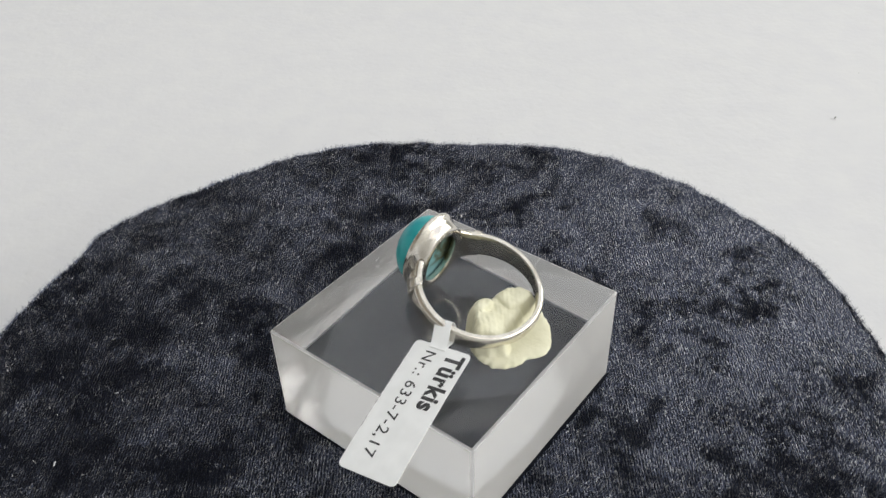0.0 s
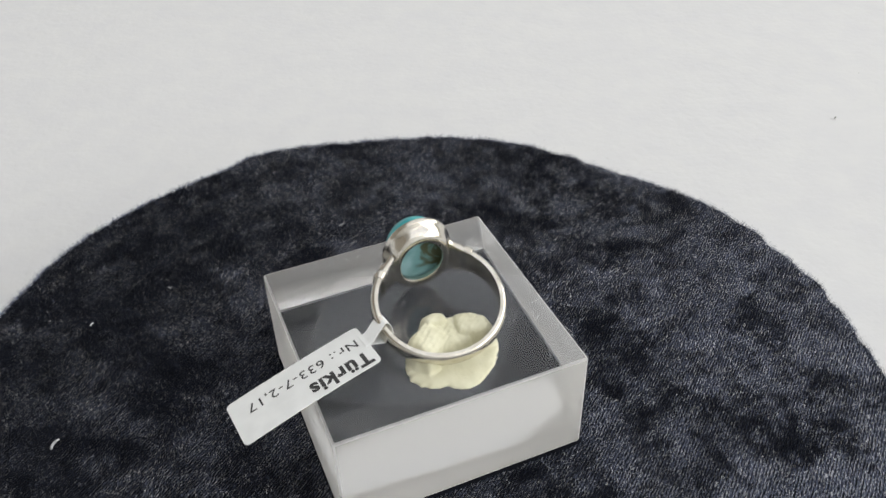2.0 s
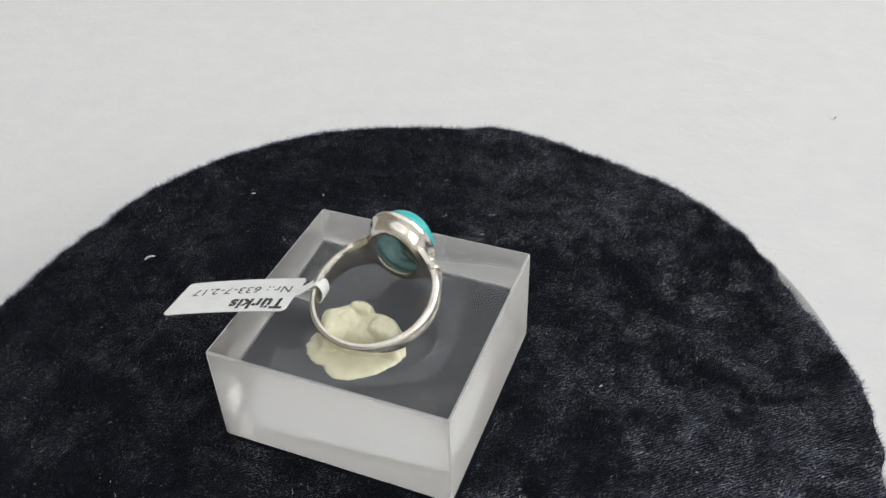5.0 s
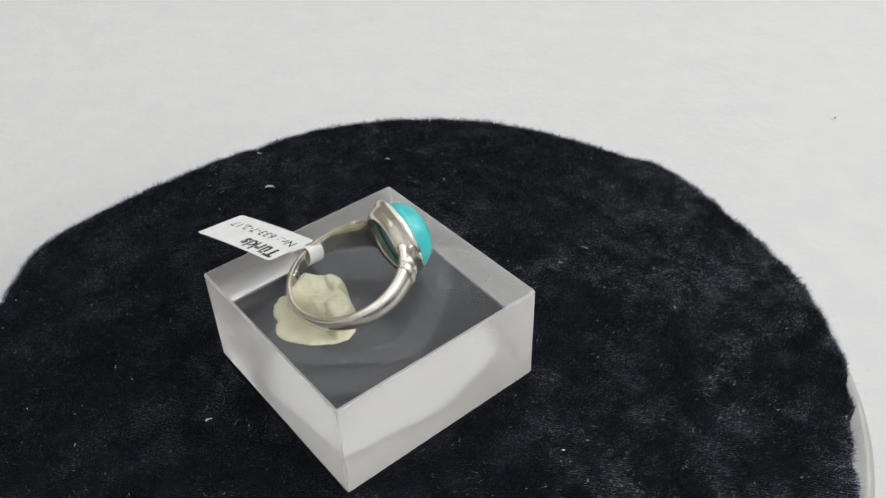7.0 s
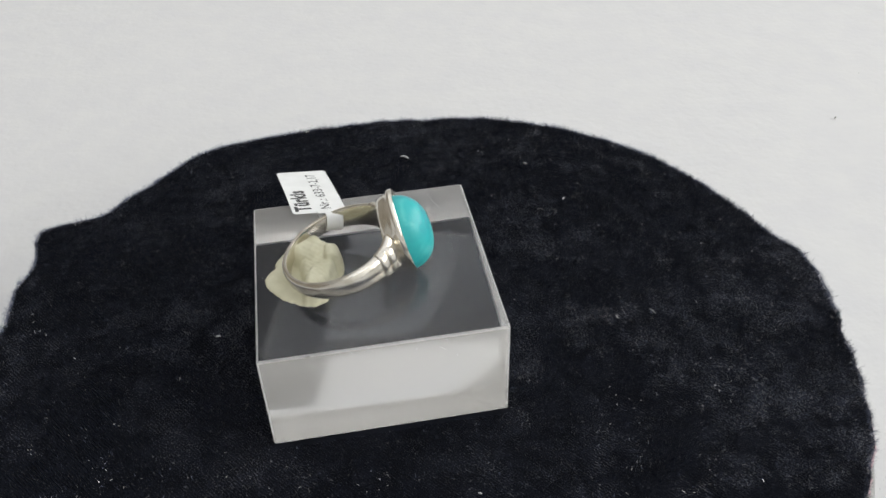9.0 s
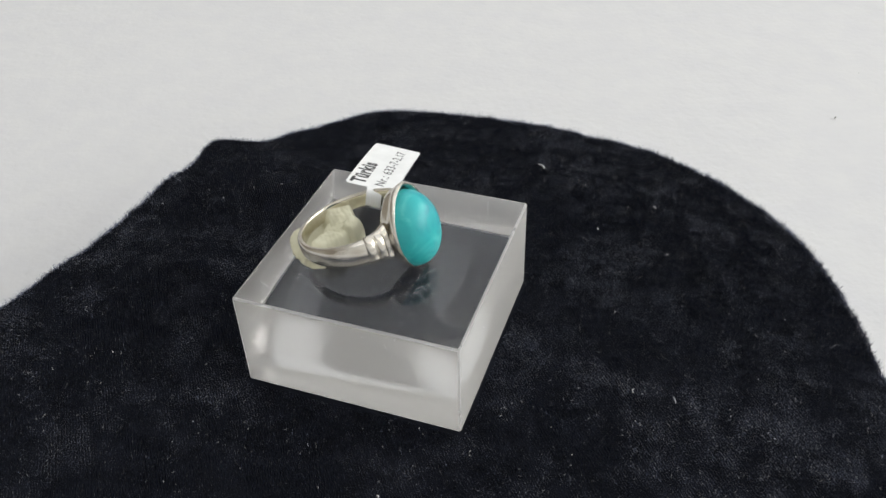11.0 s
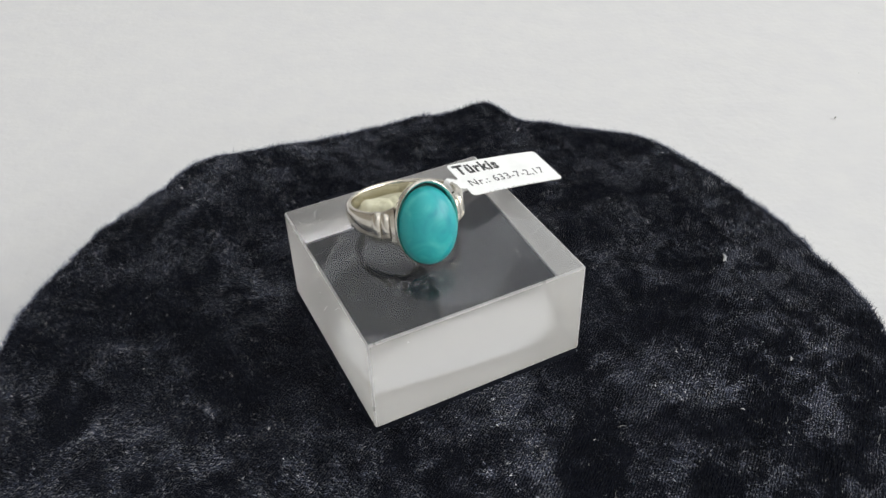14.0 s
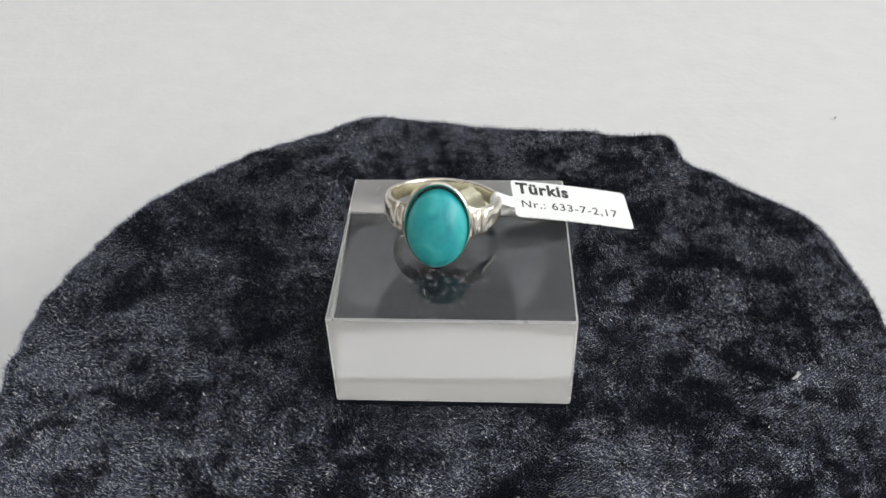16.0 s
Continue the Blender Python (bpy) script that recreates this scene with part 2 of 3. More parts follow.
def velvet():
    ob = thing("velvet_cloth", (0, 0, -1.9), "black crushed velvet piece with an uneven cut edge on the turntable", "velvet cloth")
    bm = bmesh.new()
    steps = 720
    radii = [0.0, 0.12, 0.25, 0.37, 0.48, 0.58, 0.66, 0.73, 0.79, 0.84, 0.885, 0.92, 0.95, 0.975, 1.0]
    top, low = [], []
    for u in radii[1:]:
        a_row, b_row = [], []
        for k in range(steps):
            a = 2 * math.pi * k / steps
            r = u * velvet_edge(math.degrees(a))
            x, y = r * math.cos(a), r * math.sin(a)
            h = velvet_height(x, y)
            a_row.append(bm.verts.new((x, y, h)))
            b_row.append(bm.verts.new((x, y, h - 0.9)))
        top.append(a_row)
        low.append(b_row)
    for sheet in (top, low):
        for a, b in zip(sheet, sheet[1:]):
            for k in range(steps):
                bm.faces.new((a[k], a[(k + 1) % steps], b[(k + 1) % steps], b[k]))
        bm.faces.new(sheet[0])
    for k in range(steps):
        bm.faces.new((top[-1][k], top[-1][(k + 1) % steps], low[-1][(k + 1) % steps], low[-1][k]))
    bmesh.ops.recalc_face_normals(bm, faces=bm.faces)
    part("ground_cloth", bm, VELVET, ob, smooth=50)
    pile(ob)
    # a scrap of pale pink backing that shows below the cut edge
    bm = bmesh.new()
    rings = []
    for k in range(25):
        deg = 231 + 11 * k / 24
        a, r = radians(deg), velvet_edge(deg)
        out = r + 0.5 + 0.5 * noise.noise(Vector((deg * 1.7, 0, 2)))
        rings.append([(q * math.cos(a), q * math.sin(a), z) for q, z in ((r - 3, -1.5), (out, -1.75), (out, -2.3), (r - 3, -1.9))])
    loft(bm, rings)
    part("backing_edge", bm, BACKING, ob, "pale pink woven backing at the cut edge", smooth=40)
    return ob


NAP = 187.0       # azimuth to which the pile leans
PILE_COUNT = 1450000


def pile(ob):
    """The velvet's pile: short leaning fibres in woven rows, brushed about in patches."""
    rng = np.random.default_rng(7)
    # roots on slanted rows
    along, apart = 0.03, 0.47
    gx, gy = np.meshgrid(np.arange(int(200 / along)) * along - 100, np.arange(int(200 / apart)) * apart - 100)
    gx, gy = gx.ravel(), gy.ravel()
    gx = gx + rng.normal(0, 0.05, gx.size)
    gy = gy + rng.normal(0, 0.07, gy.size)
    # tufts: bundles of fibres in each row that lean as one
    row = np.floor((gy + 100) / apart + 0.5).astype(int)
    col = np.floor((gx + 100) / 0.31 + 0.37 * (row % 3)).astype(int)
    tuft = (row * 701 + col) % 500000
    gx = gx + (((col - 0.37 * (row % 3) + 0.5) * 0.31 - 100) - gx) * 0.35
    c, s = math.cos(radians(33)), math.sin(radians(33))
    x, y = gx * c - gy * s, gx * s + gy * c
    r, az = np.hypot(x, y), np.degrees(np.arctan2(y, x)) % 360
    edge = np.interp(az, np.arange(0, 360.1, 0.5), [velvet_edge(k * 0.5) for k in range(721)])
    keep = r < edge - 0.1
    x, y, r, edge, tuft = x[keep], y[keep], r[keep], edge[keep], tuft[keep]
    if x.size > PILE_COUNT:
        pick = rng.permutation(x.size)[:PILE_COUNT]
        x, y, r, edge, tuft = x[pick], y[pick], r[pick], edge[pick], tuft[pick]
    count = x.size

    # smooth random fields on a coarse grid
    def field(step, z):
        k = int(210 / step) + 3
        g = np.array([[noise.noise(Vector((i * 0.73 + 0.31, j * 0.73 + 0.17, z))) for i in range(k)] for j in range(k)])
        fx, fy = (x + 104) / step, (y + 104) / step
        i, j = fx.astype(int), fy.astype(int)
        u, v = fx - i, fy - j
        u, v = u * u * (3 - 2 * u), v * v * (3 - 2 * v)
        return g[j, i] * (1 - u) * (1 - v) + g[j, i + 1] * u * (1 - v) + g[j + 1, i] * (1 - u) * v + g[j + 1, i + 1] * u * v

    brush = field(14, 2.5) * 0.5 + field(5, 7.5) * 1.1 + field(2.2, 11.5) * 1.3
    stand = field(8, 21.5) * 0.9 + field(3.2, 31.5) * 1.2 + field(1.3, 41.5) * 0.9
    # lean turned by region, tuned to fit the brightness in the camera's view
    left, upper = 1 / (1 + np.exp((x + 24) / 11)), 1 / (1 + np.exp((10 - y) / 12))
    nap_turn = left * (38 * upper - 14 * (1 - upper)) - 14 / (1 + np.exp((36 - 0.3 * x + 0.95 * y) / 8))
    lean_to = np.radians(NAP + nap_turn) + brush * 0.45 + rng.normal(0, 0.23, 500000)[tuft] + rng.normal(0, 0.16, count)
    lean = np.clip(np.radians(46) + stand * 0.6 + rng.normal(0, 0.15, 500000)[tuft] + rng.normal(0, 0.1, count), 0.1, 1.2)
    length = rng.uniform(0.42, 0.72, count) * rng.uniform(0.75, 1.2, 500000)[tuft]
    # stray fibres stick out any way and catch the light
    stray = rng.random(count) < 0.013
    lean_to = np.where(stray, rng.uniform(0, 2 * math.pi, count), lean_to)
    length = np.where(stray, length * 1.1, length)
    # none stand below the block
    bx, by = x - 5.6, y - 7.96
    cb, sb = math.cos(radians(5.3)), math.sin(radians(5.3))
    under = (np.abs(bx * cb - by * sb) < 20.4) & (np.abs(bx * sb + by * cb) < 20.1)
    length[under] = 0
    length = np.where(edge - r < 0.7, length * rng.uniform(0.8, 2.4, count), length)
    # fibres at the cut edge splay outwards
    out = np.clip(1 - (edge - r) / 1.2, 0, 1)
    lean_to = np.where(out > 0.3, np.arctan2(y, x) + rng.normal(0, 0.7, count), lean_to)
    # height of the ground from a coarse table
    hs = np.array([[velvet_height(i * 2.0 - 104, j * 2.0 - 104) for i in range(106)] for j in range(106)])
    fx, fy = (x + 104) / 2, (y + 104) / 2
    i, j = fx.astype(int), fy.astype(int)
    u, v = fx - i, fy - j
    z = hs[j, i] * (1 - u) * (1 - v) + hs[j, i + 1] * u * (1 - v) + hs[j + 1, i] * (1 - u) * v + hs[j + 1, i + 1] * u * v
    root = np.stack([x, y, z - 0.08], 1)
    way = np.stack([np.sin(lean) * np.cos(lean_to), np.sin(lean) * np.sin(lean_to), np.cos(lean)], 1)
    tip = root + way * length[:, None]
    # each fibre is a narrow blade, turned at random about its own length
    side = np.cross(way, np.array([0, 0, 1.0]))
    side /= np.linalg.norm(side, axis=1)[:, None]
    other = np.cross(way, side)
    roll = rng.normal(0, 0.31, count)
    across = (np.cos(roll)[:, None] * side + np.sin(roll)[:, None] * other) * rng.uniform(0.024, 0.042, count)[:, None]
    co = np.stack([root - across, root + across, tip], 1).reshape(-1, 3)
    co = (co - np.array(ob["base"])) * 0.001
    co = co.reshape(-1, 9)[~under].reshape(-1, 3)
    count = len(co) // 3
    data = bpy.data.meshes.new("nap")
    data.vertices.add(count * 3)
    data.vertices.foreach_set("co", co.astype(np.float32).ravel())
    data.loops.add(count * 3)
    data.loops.foreach_set("vertex_index", np.arange(count * 3, dtype=np.int32))
    data.polygons.add(count)
    data.polygons.foreach_set("loop_start", np.arange(count, dtype=np.int32) * 3)
    data.update(calc_edges=True)
    data.materials.append(PILE)
    fibres = new("nap", data)
    fibres.parent = ob
    tagged(fibres, "short brushed black velvet fibres", kind="stuff")


# ---------------------------------------------------------------- acrylic block
BLOCK = Matrix.Translation((5.6, 7.96, 0)) @ Matrix.Rotation(radians(-5.3), 4, "Z")
TOP = 19.15


def acrylic_block():
    ob = thing("acrylic_block", (5.6, 7.96, 0), "clear square acrylic display block with scratched top", "display block")
    bm = box(bmesh.new(), (-20, -19.65, 0), (20, 19.65, TOP), 0.36, 2)
    for f in bm.faces:
        f.material_index = 2 if f.normal.z > 0.99 else 0 if f.normal.z < -0.99 else 1 if max(abs(f.normal.x), abs(f.normal.y)) > 0.99 else 3
    bmesh.ops.transform(bm, matrix=BLOCK, verts=bm.verts)
    part("block_body", bm, [ACRYLIC, ACRYLIC_SIDE, ACRYLIC_TOP, ACRYLIC_EDGE], ob, smooth=25)
    # fine scratches on the top face
    rng = random.Random(5)
    bm = bmesh.new()

    def scratch(x, y, ang, length, width, bend):
        px, py, last = x, y, None
        n = 6
        for k in range(n + 1):
            w = width * math.sin(math.pi * (k + 0.4) / (n + 0.8))
            a = ang + bend * k / n
            nx, ny = -math.sin(a) * w / 2, math.cos(a) * w / 2
            pair = [bm.verts.new((px + nx, py + ny, TOP + 0.012)), bm.verts.new((px - nx, py - ny, TOP + 0.012))]
            if last:
                bm.faces.new((last[0], last[1], pair[1], pair[0]))
            last = pair
            px += math.cos(a) * length / n
            py += math.sin(a) * length / n

    for _ in range(150):
        scratch(rng.gauss(-4, 8), rng.gauss(-10.5, 3.6), rng.uniform(0, 6.28), rng.uniform(0.25, 1.9), rng.uniform(0.035, 0.075), rng.uniform(-0.3, 0.3))
    for _ in range(90):
        scratch(rng.uniform(-19, 19), rng.uniform(-19, 19), rng.uniform(0, 6.28), rng.uniform(0.2, 1.6), rng.uniform(0.025, 0.05), rng.uniform(-0.4, 0.4))
    for _ in range(26):
        scratch(rng.uniform(8, 18.5), rng.uniform(-17, -2), rng.gauss(0.35, 0.12), rng.uniform(1.5, 6), rng.uniform(0.015, 0.03), rng.uniform(-0.1, 0.1))
    for _ in range(16):
        scratch(rng.gauss(-14, 3), rng.gauss(8, 4), rng.gauss(1.2, 0.4), rng.uniform(1.0, 4), rng.uniform(0.03, 0.06), rng.uniform(-0.3, 0.3))
    for _ in range(240):
        scratch(rng.uniform(-19, 19), rng.uniform(-19, 19), rng.uniform(0, 6.28), rng.uniform(0.07, 0.2), rng.uniform(0.06, 0.13), 0)
    bmesh.ops.transform(bm, matrix=BLOCK, verts=bm.verts)
    tagged(part("surface_wear", bm, SCRATCH, ob, "fine pale scratches and dust"), kind="stuff")
    return ob


# ---------------------------------------------------------------- ring
RING_AT = Vector((3.87, 12.81, 24.29))
AXIS = Vector((math.cos(radians(75.7)) * math.cos(radians(73)), math.cos(radians(75.7)) * math.sin(radians(73)), math.sin(radians(75.7))))
OUT = Vector((math.cos(radians(261.7)), math.sin(radians(261.7)), 0))
OUT = (OUT - AXIS * OUT.dot(AXIS)).normalized()
SIDE = OUT.cross(AXIS)
HOOP = 9.55


def ring_space(s, a, o):
    """A point of the ring: along its side, along the finger's axis, out towards the stone."""
    return RING_AT + SIDE * s + AXIS * a + OUT * o


def band_section(phi, wide, thick, inner=0.5):
    """The hoop's section at an angle from the stone: half width along the axis, half thickness; rounded outside, flat inside."""
    pts = []
    for m in range(16):
        q = 2 * math.pi * m / 16
        t = math.cos(q)
        a = wide * math.copysign(abs(math.sin(q)) ** 0.7, math.sin(q))
        o = HOOP + (thick * 1.15 * abs(t) ** 0.9 if t > 0 else -inner * abs(t) ** 0.4)
        pts.append(ring_space(math.sin(phi) * o, a, math.cos(phi) * o))
    return pts


def ring():
    ob = thing("silver_ring", tuple(ring_space(0, -1.1, -HOOP)), "silver ring with an oval turquoise stone leaning on the block", "ring")
    # hoop: a rounded band that widens into the shoulders
    bm = bmesh.new()
    rings = []
    for k in range(121):
        phi = radians(46 + (360 - 92) * k / 120)
        near = ((1 + math.cos(phi)) / 1.72) ** 1.4
        wide, thick = 1.25 + 1.2 * near, 0.5 + 0.38 * near
        rings.append(band_section(phi, wide, thick))
    loft(bm, rings)
    part("band", bm, SILVER, ob, smooth=50)
    for sign in (1, -1):
        # cheek: the flat plate between the ribs and the bezel
        bm = bmesh.new()
        rings = []
        for k in range(13):
            deg = 29 + 21.5 * k / 12
            rings.append(band_section(radians(sign * deg), 2.5 + 1.1 * ((50.5 - deg) / 21.5) ** 2, 0.72 + 0.2 * ((50.5 - deg) / 21.5), 0.62))
        loft(bm, rings)
        part("shoulder", bm, SILVER, ob, "flared silver shoulder", smooth=50)
        # two raised ribs across each shoulder
        for deg, grow, half in ((37.4, 0.85, 4.3), (46.8, 0.8, 4.5)):
            bm = bmesh.new()
            rings = []
            for j in range(9):
                b = math.pi * j / 8
                up = grow * (0.1 + 0.9 * math.sin(b) ** 0.6)
                rings.append(band_section(radians(sign * (deg - half * math.cos(b))), 2.5 + up * 0.12, 0.65 + up * 0.85, 0.55))
            loft(bm, rings)
            part("shoulder_rib", bm, SILVER, ob, smooth=60)
    # bezel: an oval cup with an open back
    bm = bmesh.new()
    rings = []
    for half_s, half_a, o in ((3.45, 4.75, 8.5), (3.4, 4.7, 8.15), (3.62, 4.95, 7.9), (4.2, 5.65, 7.75), (4.65, 6.2, 7.95), (4.9, 6.55, 8.4), (5.05, 6.8, 9.2), (5.2, 7.0, 9.8), (5.48, 7.4, 10.05),
                              (5.64, 7.58, 10.4), (5.6, 7.52, 10.85), (5.42, 7.3, 11.0), (5.15, 6.98, 10.85), (4.95, 6.7, 10.1), (4.65, 6.25, 9.7), (4.4, 5.9, 9.5), (3.9, 5.3, 9.35), (3.55, 4.9, 9.0)):
        prof = []
        for m in range(72):
            q = 2 * math.pi * m / 72
            s, a = half_s * math.cos(q), half_a * math.sin(q)
            saddle = (0.25 * (a / 7) ** 2 - 0.35 * (s / 5) ** 2) * max(0.0, min(1.0, (9.6 - o) / 1.6))
            dent = 0.02 * noise.noise(Vector((s, a, o)) * 0.9)
            prof.append(ring_space(s + dent, a + 0.38 + dent, o + saddle))
        rings.append(prof)
    loft(bm, rings, caps=False, loop=True)
    part("bezel", bm, SILVER, ob, "silver bezel with an open back", smooth=50)
    # stone: a domed oval
    bm = bmesh.new()
    rings = []
    for k in range(17):
        b = math.pi / 2 * k / 16
        c, h = math.cos(b) ** 0.8, math.sin(b)
        rings.append([ring_space(5.0 * max(c, 0.01) * math.cos(q), -0.15 + 6.75 * max(c, 0.01) * math.sin(q), 10.4 + 4.85 * h)
                      for q in (2 * math.pi * m / 64 for m in range(64))])
    under = [[ring_space(w * math.cos(q), h * math.sin(q), o) for q in (2 * math.pi * m / 64 for m in range(64))]
             for w, h, o in ((3.8, 5.2, 9.45), (4.3, 5.8, 9.6), (4.55, 6.15, 9.8), (4.9, 6.6, 10.12))]
    loft(bm, under + rings)
    stone = part("stone", bm, [STONE, STONE_BACK], ob, "polished oval turquoise cabochon", smooth=40)
    for f in stone.data.polygons:
        f.material_index = 1 if f.normal.dot(OUT) < -0.8 else 0
    return ob


# ---------------------------------------------------------------- putty
def putty():
    ob = thing("putty", (5.6, 19.4, TOP), "cream adhesive putty pressed flat under the ring", "putty")
    bm = bmesh.new()
    rows = []
    steps, radial = 200, 70
    for i in range(radial + 1):
        row = []
        u = i / radial
        for k in range(steps):
            a = 2 * math.pi * k / steps
            e = 6.75 + 0.5 * math.cos(2 * a) + 0.4 * math.cos(4 * a - radians(392)) + 0.5 * noise.noise(Vector((math.cos(a) * 2.6, math.sin(a) * 2.6, 5))) + 0.4 * noise.noise(Vector((math.cos(a) * 9, math.sin(a) * 9, 5)))
            x, y = 5.2 + e * u * math.cos(a), 19.2 + e * u * math.sin(a)
            h = putty_height(x, y) * (1 - u ** 10) ** 0.5
            row.append(bm.verts.new((x, y, TOP + 0.02 + h)))
        rows.append(row)
    for p, q in zip(rows, rows[1:]):
        for k in range(steps):
            bm.faces.new((p[k], p[(k + 1) % steps], q[(k + 1) % steps], q[k]))
    bm.faces.new(rows[-1])
    bmesh.ops.remove_doubles(bm, verts=rows[0], dist=0.01)
    bmesh.ops.recalc_face_normals(bm, faces=bm.faces)
    part("putty_lump", bm, PUTTY, ob, smooth=80)
    return ob


def putty_height(x, y):
    """Flat skirt, with folded flaps standing up inside the hoop: centre, half sizes, turn, height, slopes."""
    h = 0.45
    for cx, cy, sx, sy, turn, top, dx, dy in ((8.0, 17.2, 3.3, 2.7, 25, 3.7, 0.05, -0.32), (5.7, 13.9, 2.1, 2.0, 0, 4.5, 0, -0.1),
                                              (0.6, 17.3, 3.4, 2.4, -18, 3.9, -0.05, -0.22), (4.4, 16.8, 3.4, 2.8, 0, 3.1, 0, -0.25)):
        c, s = math.cos(radians(turn)), math.sin(radians(turn))
        u, v = (x - cx) * c + (y - cy) * s, -(x - cx) * s + (y - cy) * c
        wob = 1 + 0.14 * noise.noise(Vector((x, y, cx)) * 0.7)
        edge = math.exp(-((abs(u) / (sx * wob)) ** 9 + (abs(v) / (sy * wob)) ** 9))
        h = max(h, 0.45 + (top + dx * u + dy * v) * edge)
    prints = 0.02 * math.sin(9.5 * (x * 0.55 - y * 0.83 + 0.5 * noise.noise(Vector((x, y, 7)) * 0.3)))
    crease = 0.22 * noise.noise(Vector((x, y, 2)) * 0.55) + 0.08 * noise.noise(Vector((x, y, 6)) * 1.4)
    return max(0.3, h + (crease + prints) * min(1.0, h - 0.35))


# ---------------------------------------------------------------- tag
TAG_N, TAG_T, TAG_n, TAG_t = Vector((37.9, 10.6, 18.1)), Vector((38.1, 20.3, 19.3)), Vector((16.3, 9.9, 23.1)), Vector((16.2, 18.9, 24.4))


def price_tag():
    ob = thing("price_tag", (16.0, 13.5, 23.2), "white paper tag with black print looped round the ring band", "tag")
    along = ((TAG_N + TAG_T) - (TAG_n + TAG_t)).normalized()
    across = ((TAG_T + TAG_t) - (TAG_N + TAG_n)).normalized()
    across = (across - along * across.dot(along)).normalized()
    up = along.cross(across)
    mid = (TAG_N + TAG_T + TAG_n + TAG_t) / 4
    half, wide = 11.0, 4.72

    def at(u, v, w=0.0):
        """A point of the tag: along from its middle, across, up; the paper bows a little."""
        return mid + along * u + across * v + up * (w + 0.25 * (1 - (u / half) ** 2) - 0.12)

    bm = bmesh.new()
    outline = []
    for cu, cv, a0 in ((half - 0.8, wide - 0.8, 0), (-half + 0.8, wide - 0.8, 90), (-half + 0.8, -wide + 0.8, 180), (half - 0.8, -wide + 0.8, 270)):
        outline += [(cu + 0.8 * math.cos(radians(a0 + 15 * k)), cv + 0.8 * math.sin(radians(a0 + 15 * k))) for k in range(7)]
    # columns from edge to edge, so that the sheet can bow
    cols = []
    us = sorted({round(u, 3) for u, v in outline} | {round(-half + 0.8 + (2 * half - 1.6) * k / 14, 3) for k in range(15)})
    for u in us:
        inset = max(0.0, abs(u) - (half - 0.8))
        v = wide - 0.8 + math.sqrt(max(0.0, 0.64 - inset ** 2))
        cols.append([at(u, -v, -0.06), at(u, v, -0.06), at(u, v, 0.06), at(u, -v, 0.06)])
    loft(bm, cols)
    part("label_sheet", bm, PAPER, ob, smooth=30)
    # the neck, a narrow strip that runs to the band, round it and back
    grip = ring_space(0, 0, 0) + (SIDE if SIDE.x > 0 else -SIDE) * HOOP * math.cos(radians(8)) - OUT * HOOP * math.sin(radians(8))
    start = at(-half + 0.3, -0.9, 0.1)
    inward = (grip - start).normalized()
    side = across
    lift = inward.cross(side).normalized()
    if lift.z < 0:
        lift = -lift
    path = [start - inward * 0.4, start + inward * 0.8]
    for k in range(9):
        a = radians(90 - 180 * k / 8)
        path.append(grip + inward * (1.1 * math.cos(a) + 0.1) + lift * 1.75 * math.sin(a))
    path.append(start + inward * 0.8 - lift * 0.35)
    path.append(start - inward * 0.4 - lift * 0.3)
    bm = bmesh.new()
    rings = []
    for k, p in enumerate(path):
        d = (path[min(k + 1, len(path) - 1)] - path[max(k - 1, 0)]).normalized()
        nrm = d.cross(side).normalized()
        rings.append([p - side * 1.4 - nrm * 0.05, p + side * 1.4 - nrm * 0.05, p + side * 1.4 + nrm * 0.05, p - side * 1.4 + nrm * 0.05])
    loft(bm, rings)
    part("loop_strip", bm, PAPER, ob, smooth=50)

    # print
    def text(words, u, v, size, bold):
        curve = bpy.data.curves.new("print", "FONT")
        curve.body, curve.size, curve.offset, curve.space_character = words, size, bold, 1.1
        tmp = new("print", curve)
        data = bpy.data.meshes.new_from_object(tmp.evaluated_get(bpy.context.evaluated_depsgraph_get()))
        bpy.data.objects.remove(tmp)
        bm = bmesh.new()
        bm.from_mesh(data)
        bpy.data.meshes.remove(data)
        return bm

    for words, u0, u1, v0, cap, bold, name in (("T\u00fcrkis", -10.2, -0.4, 1.4, 2.8, 0.038, "printed_name"), ("Nr.: 633-7-2,17", -9.6, 8.4, -2.2, 1.85, 0.004, "printed_number")):
        bm = text(words, u0, v0, 1.0, bold)
        xs = [v.co.x for v in bm.verts]
        lo, hi = min(xs), max(xs)
        for v in bm.verts:
            u = u0 + (v.co.x - lo) / (hi - lo) * (u1 - u0)
            w = v0 + v.co.y * cap / 0.73
            v.co = at(u, w, 0.085)
        part(name, bm, INK, ob)
    # the tops of a cut-off third line
    bm = bmesh.new()
    rng = random.Random(3)
    u = -8.5
    while u < 4.5:
        w = rng.uniform(0.3, 0.8)
        pts = [at(u, -wide + 0.02, 0.085), at(u + w, -wide + 0.02, 0.085), at(u + w, -wide + 0.1, 0.085), at(u, -wide + 0.1, 0.085)]
        bm.faces.new([bm.verts.new(p) for p in pts])
        u += w + rng.uniform(0.3, 0.9)
    part("cut_line", bm, INK, ob)
    return ob


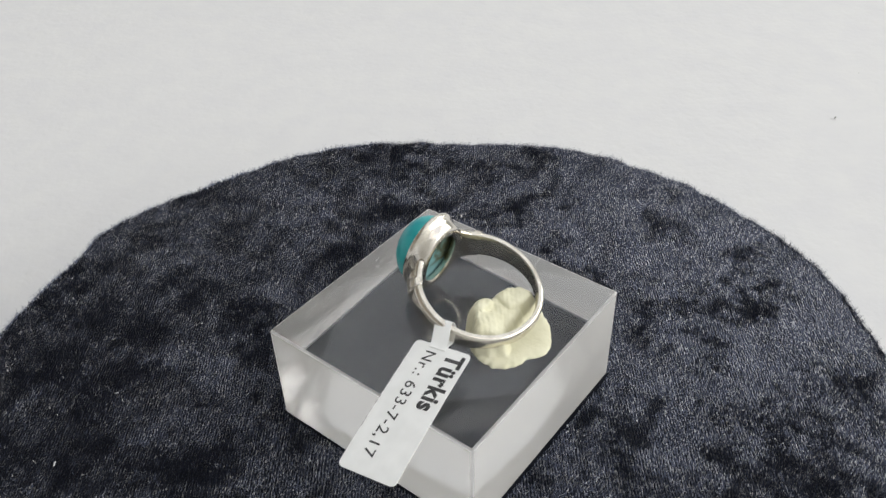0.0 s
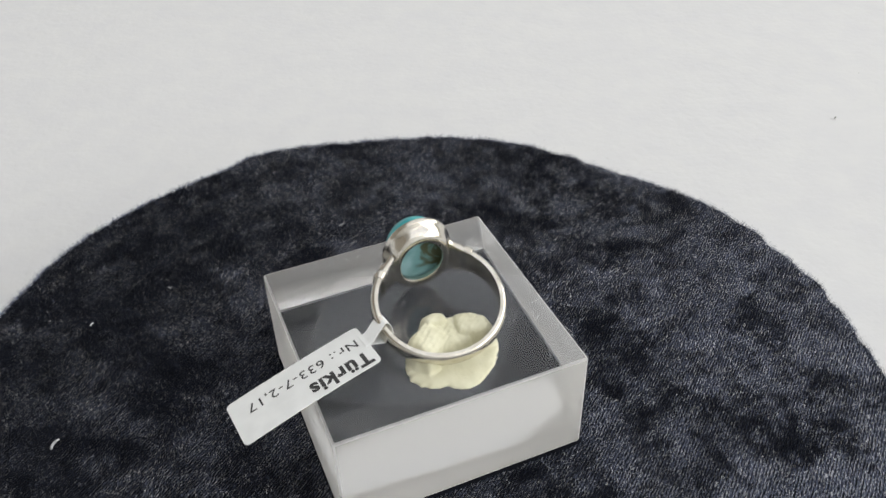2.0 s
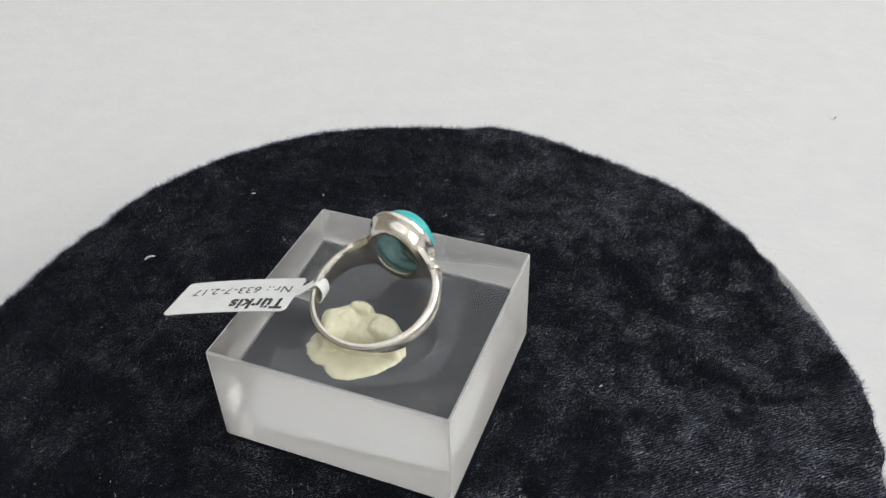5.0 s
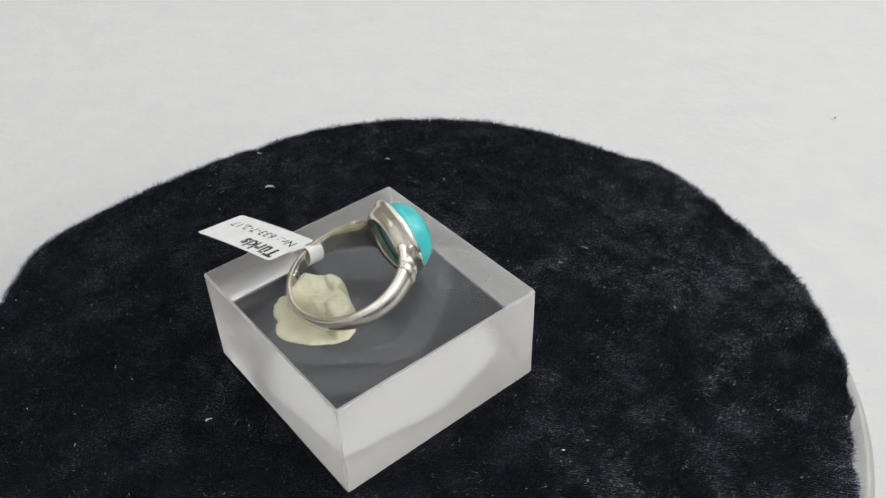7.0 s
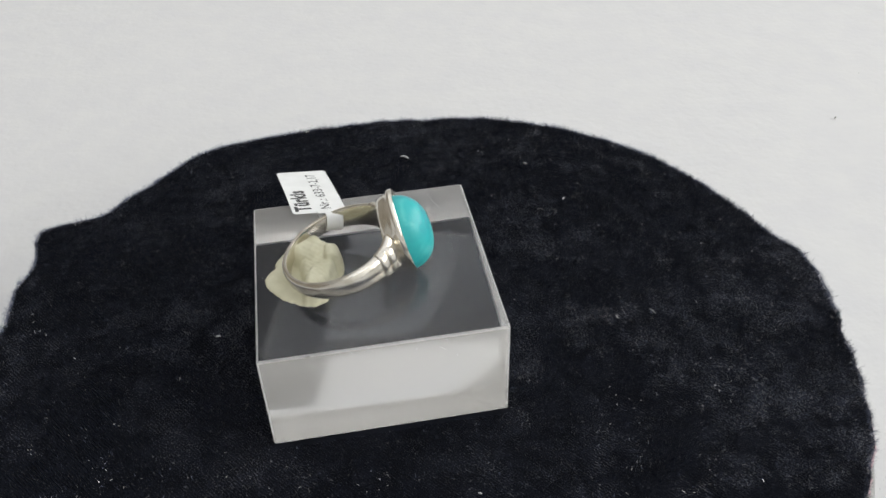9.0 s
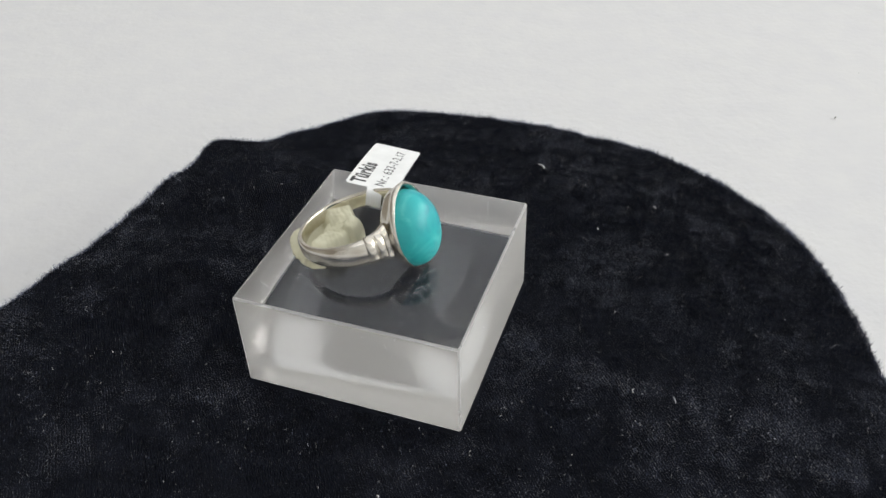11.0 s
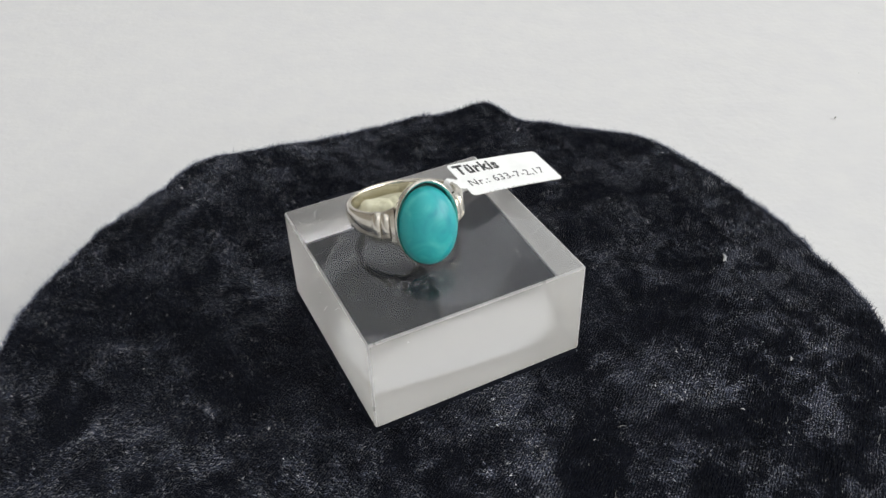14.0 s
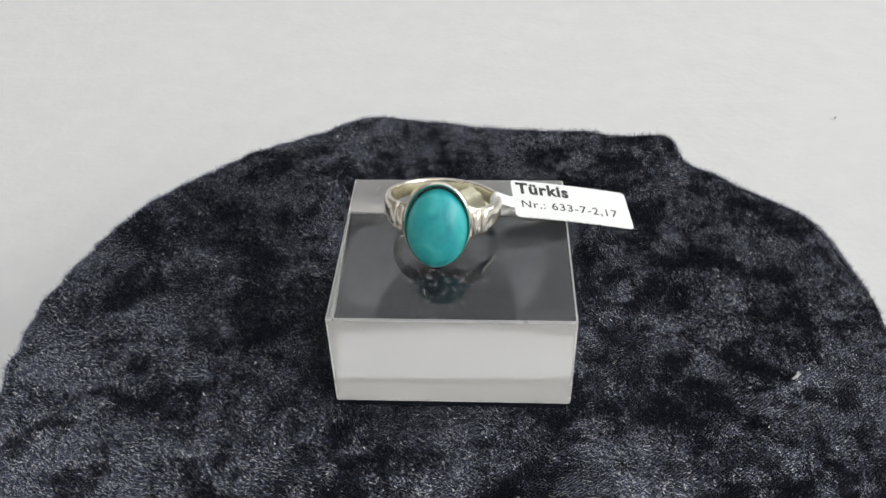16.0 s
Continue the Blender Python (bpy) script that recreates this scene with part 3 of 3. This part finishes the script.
# ---------------------------------------------------------------- lint
def fleck(bm, at, length, width, heading, bend, rng):
    """A short curled thread of four sides."""
    p, a, rings = Vector(at), heading, []
    n = 5
    for k in range(n + 1):
        w = width * (0.45 + 0.55 * math.sin(math.pi * (k + 0.5) / (n + 1)))
        sx, sy = -math.sin(a) * w, math.cos(a) * w
        lift = 0.35 * width * math.sin(math.pi * k / n)
        c = p + Vector((0, 0, lift))
        rings.append([c + Vector((sx, sy, 0)), c + Vector((0, 0, w)), c - Vector((sx, sy, 0)), c - Vector((0, 0, w))])
        p = p + Vector((math.cos(a), math.sin(a), 0)) * (length / n)
        a += bend / n + rng.uniform(-0.25, 0.25)
    rows = [[bm.verts.new(q) for q in ring] for ring in rings]
    for r0, r1 in zip(rows, rows[1:]):
        for m in range(4):
            bm.faces.new((r0[m], r0[(m + 1) % 4], r1[(m + 1) % 4], r1[m]))


def lint():
    rng = random.Random(11)
    things = []
    # the few flecks that stand out
    for x, y, length, width, heading in ((62.1, -11.6, 2.3, 0.3, 0.4), (15.8, 35.9, 1.0, 0.16, 1.2), (36.7, -40.8, 0.7, 0.16, 2.0), (51.7, -37.4, 1.0, 0.18, 0.3),
                                         (-31.3, -0.3, 0.6, 0.2, 0.9), (-19.9, 76.0, 0.9, 0.28, 1.5), (-0.4, -36.7, 1.1, 0.12, 2.4), (-2.3, -43.8, 1.6, 0.1, 0.2)):
        z = velvet_height(x, y) + 0.55
        ob = thing("lint_fleck", (x, y, z), "pale fleck of lint on the black velvet", "lint", "lint on the velvet")
        bm = bmesh.new()
        fleck(bm, (x, y, z), length, width, heading, 0.8, rng)
        part("fibre_clump", bm, LINT, ob, smooth=60)
        things.append(ob)
    # fine dust and threads, more of it on the side of the long nap
    ob = thing("lint_dust", (0, 0, -0.4), "fine pale lint and threads scattered over the velvet", "lint", kind="stuff")
    bm = bmesh.new()
    for _ in range(1100):
        a, r = rng.uniform(0, 360), 78 * math.sqrt(rng.random())
        x, y = r * math.cos(radians(a)), r * math.sin(radians(a))
        if abs(x - 5.6) < 22 and abs(y - 8) < 22:
            continue
        z = velvet_height(x, y) + rng.uniform(0.25, 0.6)
        if rng.random() < 0.05:
            fleck(bm, (x, y, z), rng.uniform(0.9, 2.6), rng.uniform(0.014, 0.026), rng.uniform(0, 6.28), rng.uniform(-3, 3), rng)
        else:
            fleck(bm, (x, y, z), rng.uniform(0.12, 0.5), rng.uniform(0.02, 0.055), rng.uniform(0, 6.28), rng.uniform(-1, 1), rng)
    part("dust_threads", bm, LINT, ob, smooth=60)
    things.append(ob)
    # specks on the white cloth
    for x, y, size in ((132.8, 124.1, 0.5), (152.2, 152.6, 0.2)):
        z = TABLE_Z * 1000 - 0.35
        ob = thing("cloth_speck", (x, y, z), "tiny grey speck on the white cloth", "speck", "specks on the cloth")
        bm = bmesh.new()
        fleck(bm, (x - size, y, z + 0.3), size * 2, size * 0.8, 0.5, 0.6, rng)
        part("speck_crumb", bm, LINT_DARK, ob, smooth=60)
    return things


# ---------------------------------------------------------------- build
room()
table()
plate = turntable()
TURNING = [velvet(), acrylic_block(), putty(), ring(), price_tag(), *lint()]


def motions():
    times = [k * 0.5 for k in range(33)]
    for ob in TURNING:
        at = Matrix.Translation(Vector(ob["base"]) * 0.001)
        walk(ob, [(t, Matrix.Rotation(radians(SPIN * (16 - t)), 4, "Z") @ at) for t in times])
    # the plate turns in its turntable's space
    walk(plate, [(t, Matrix.Rotation(radians(SPIN * (16 - t)), 4, "Z")) for t in times])


motions()
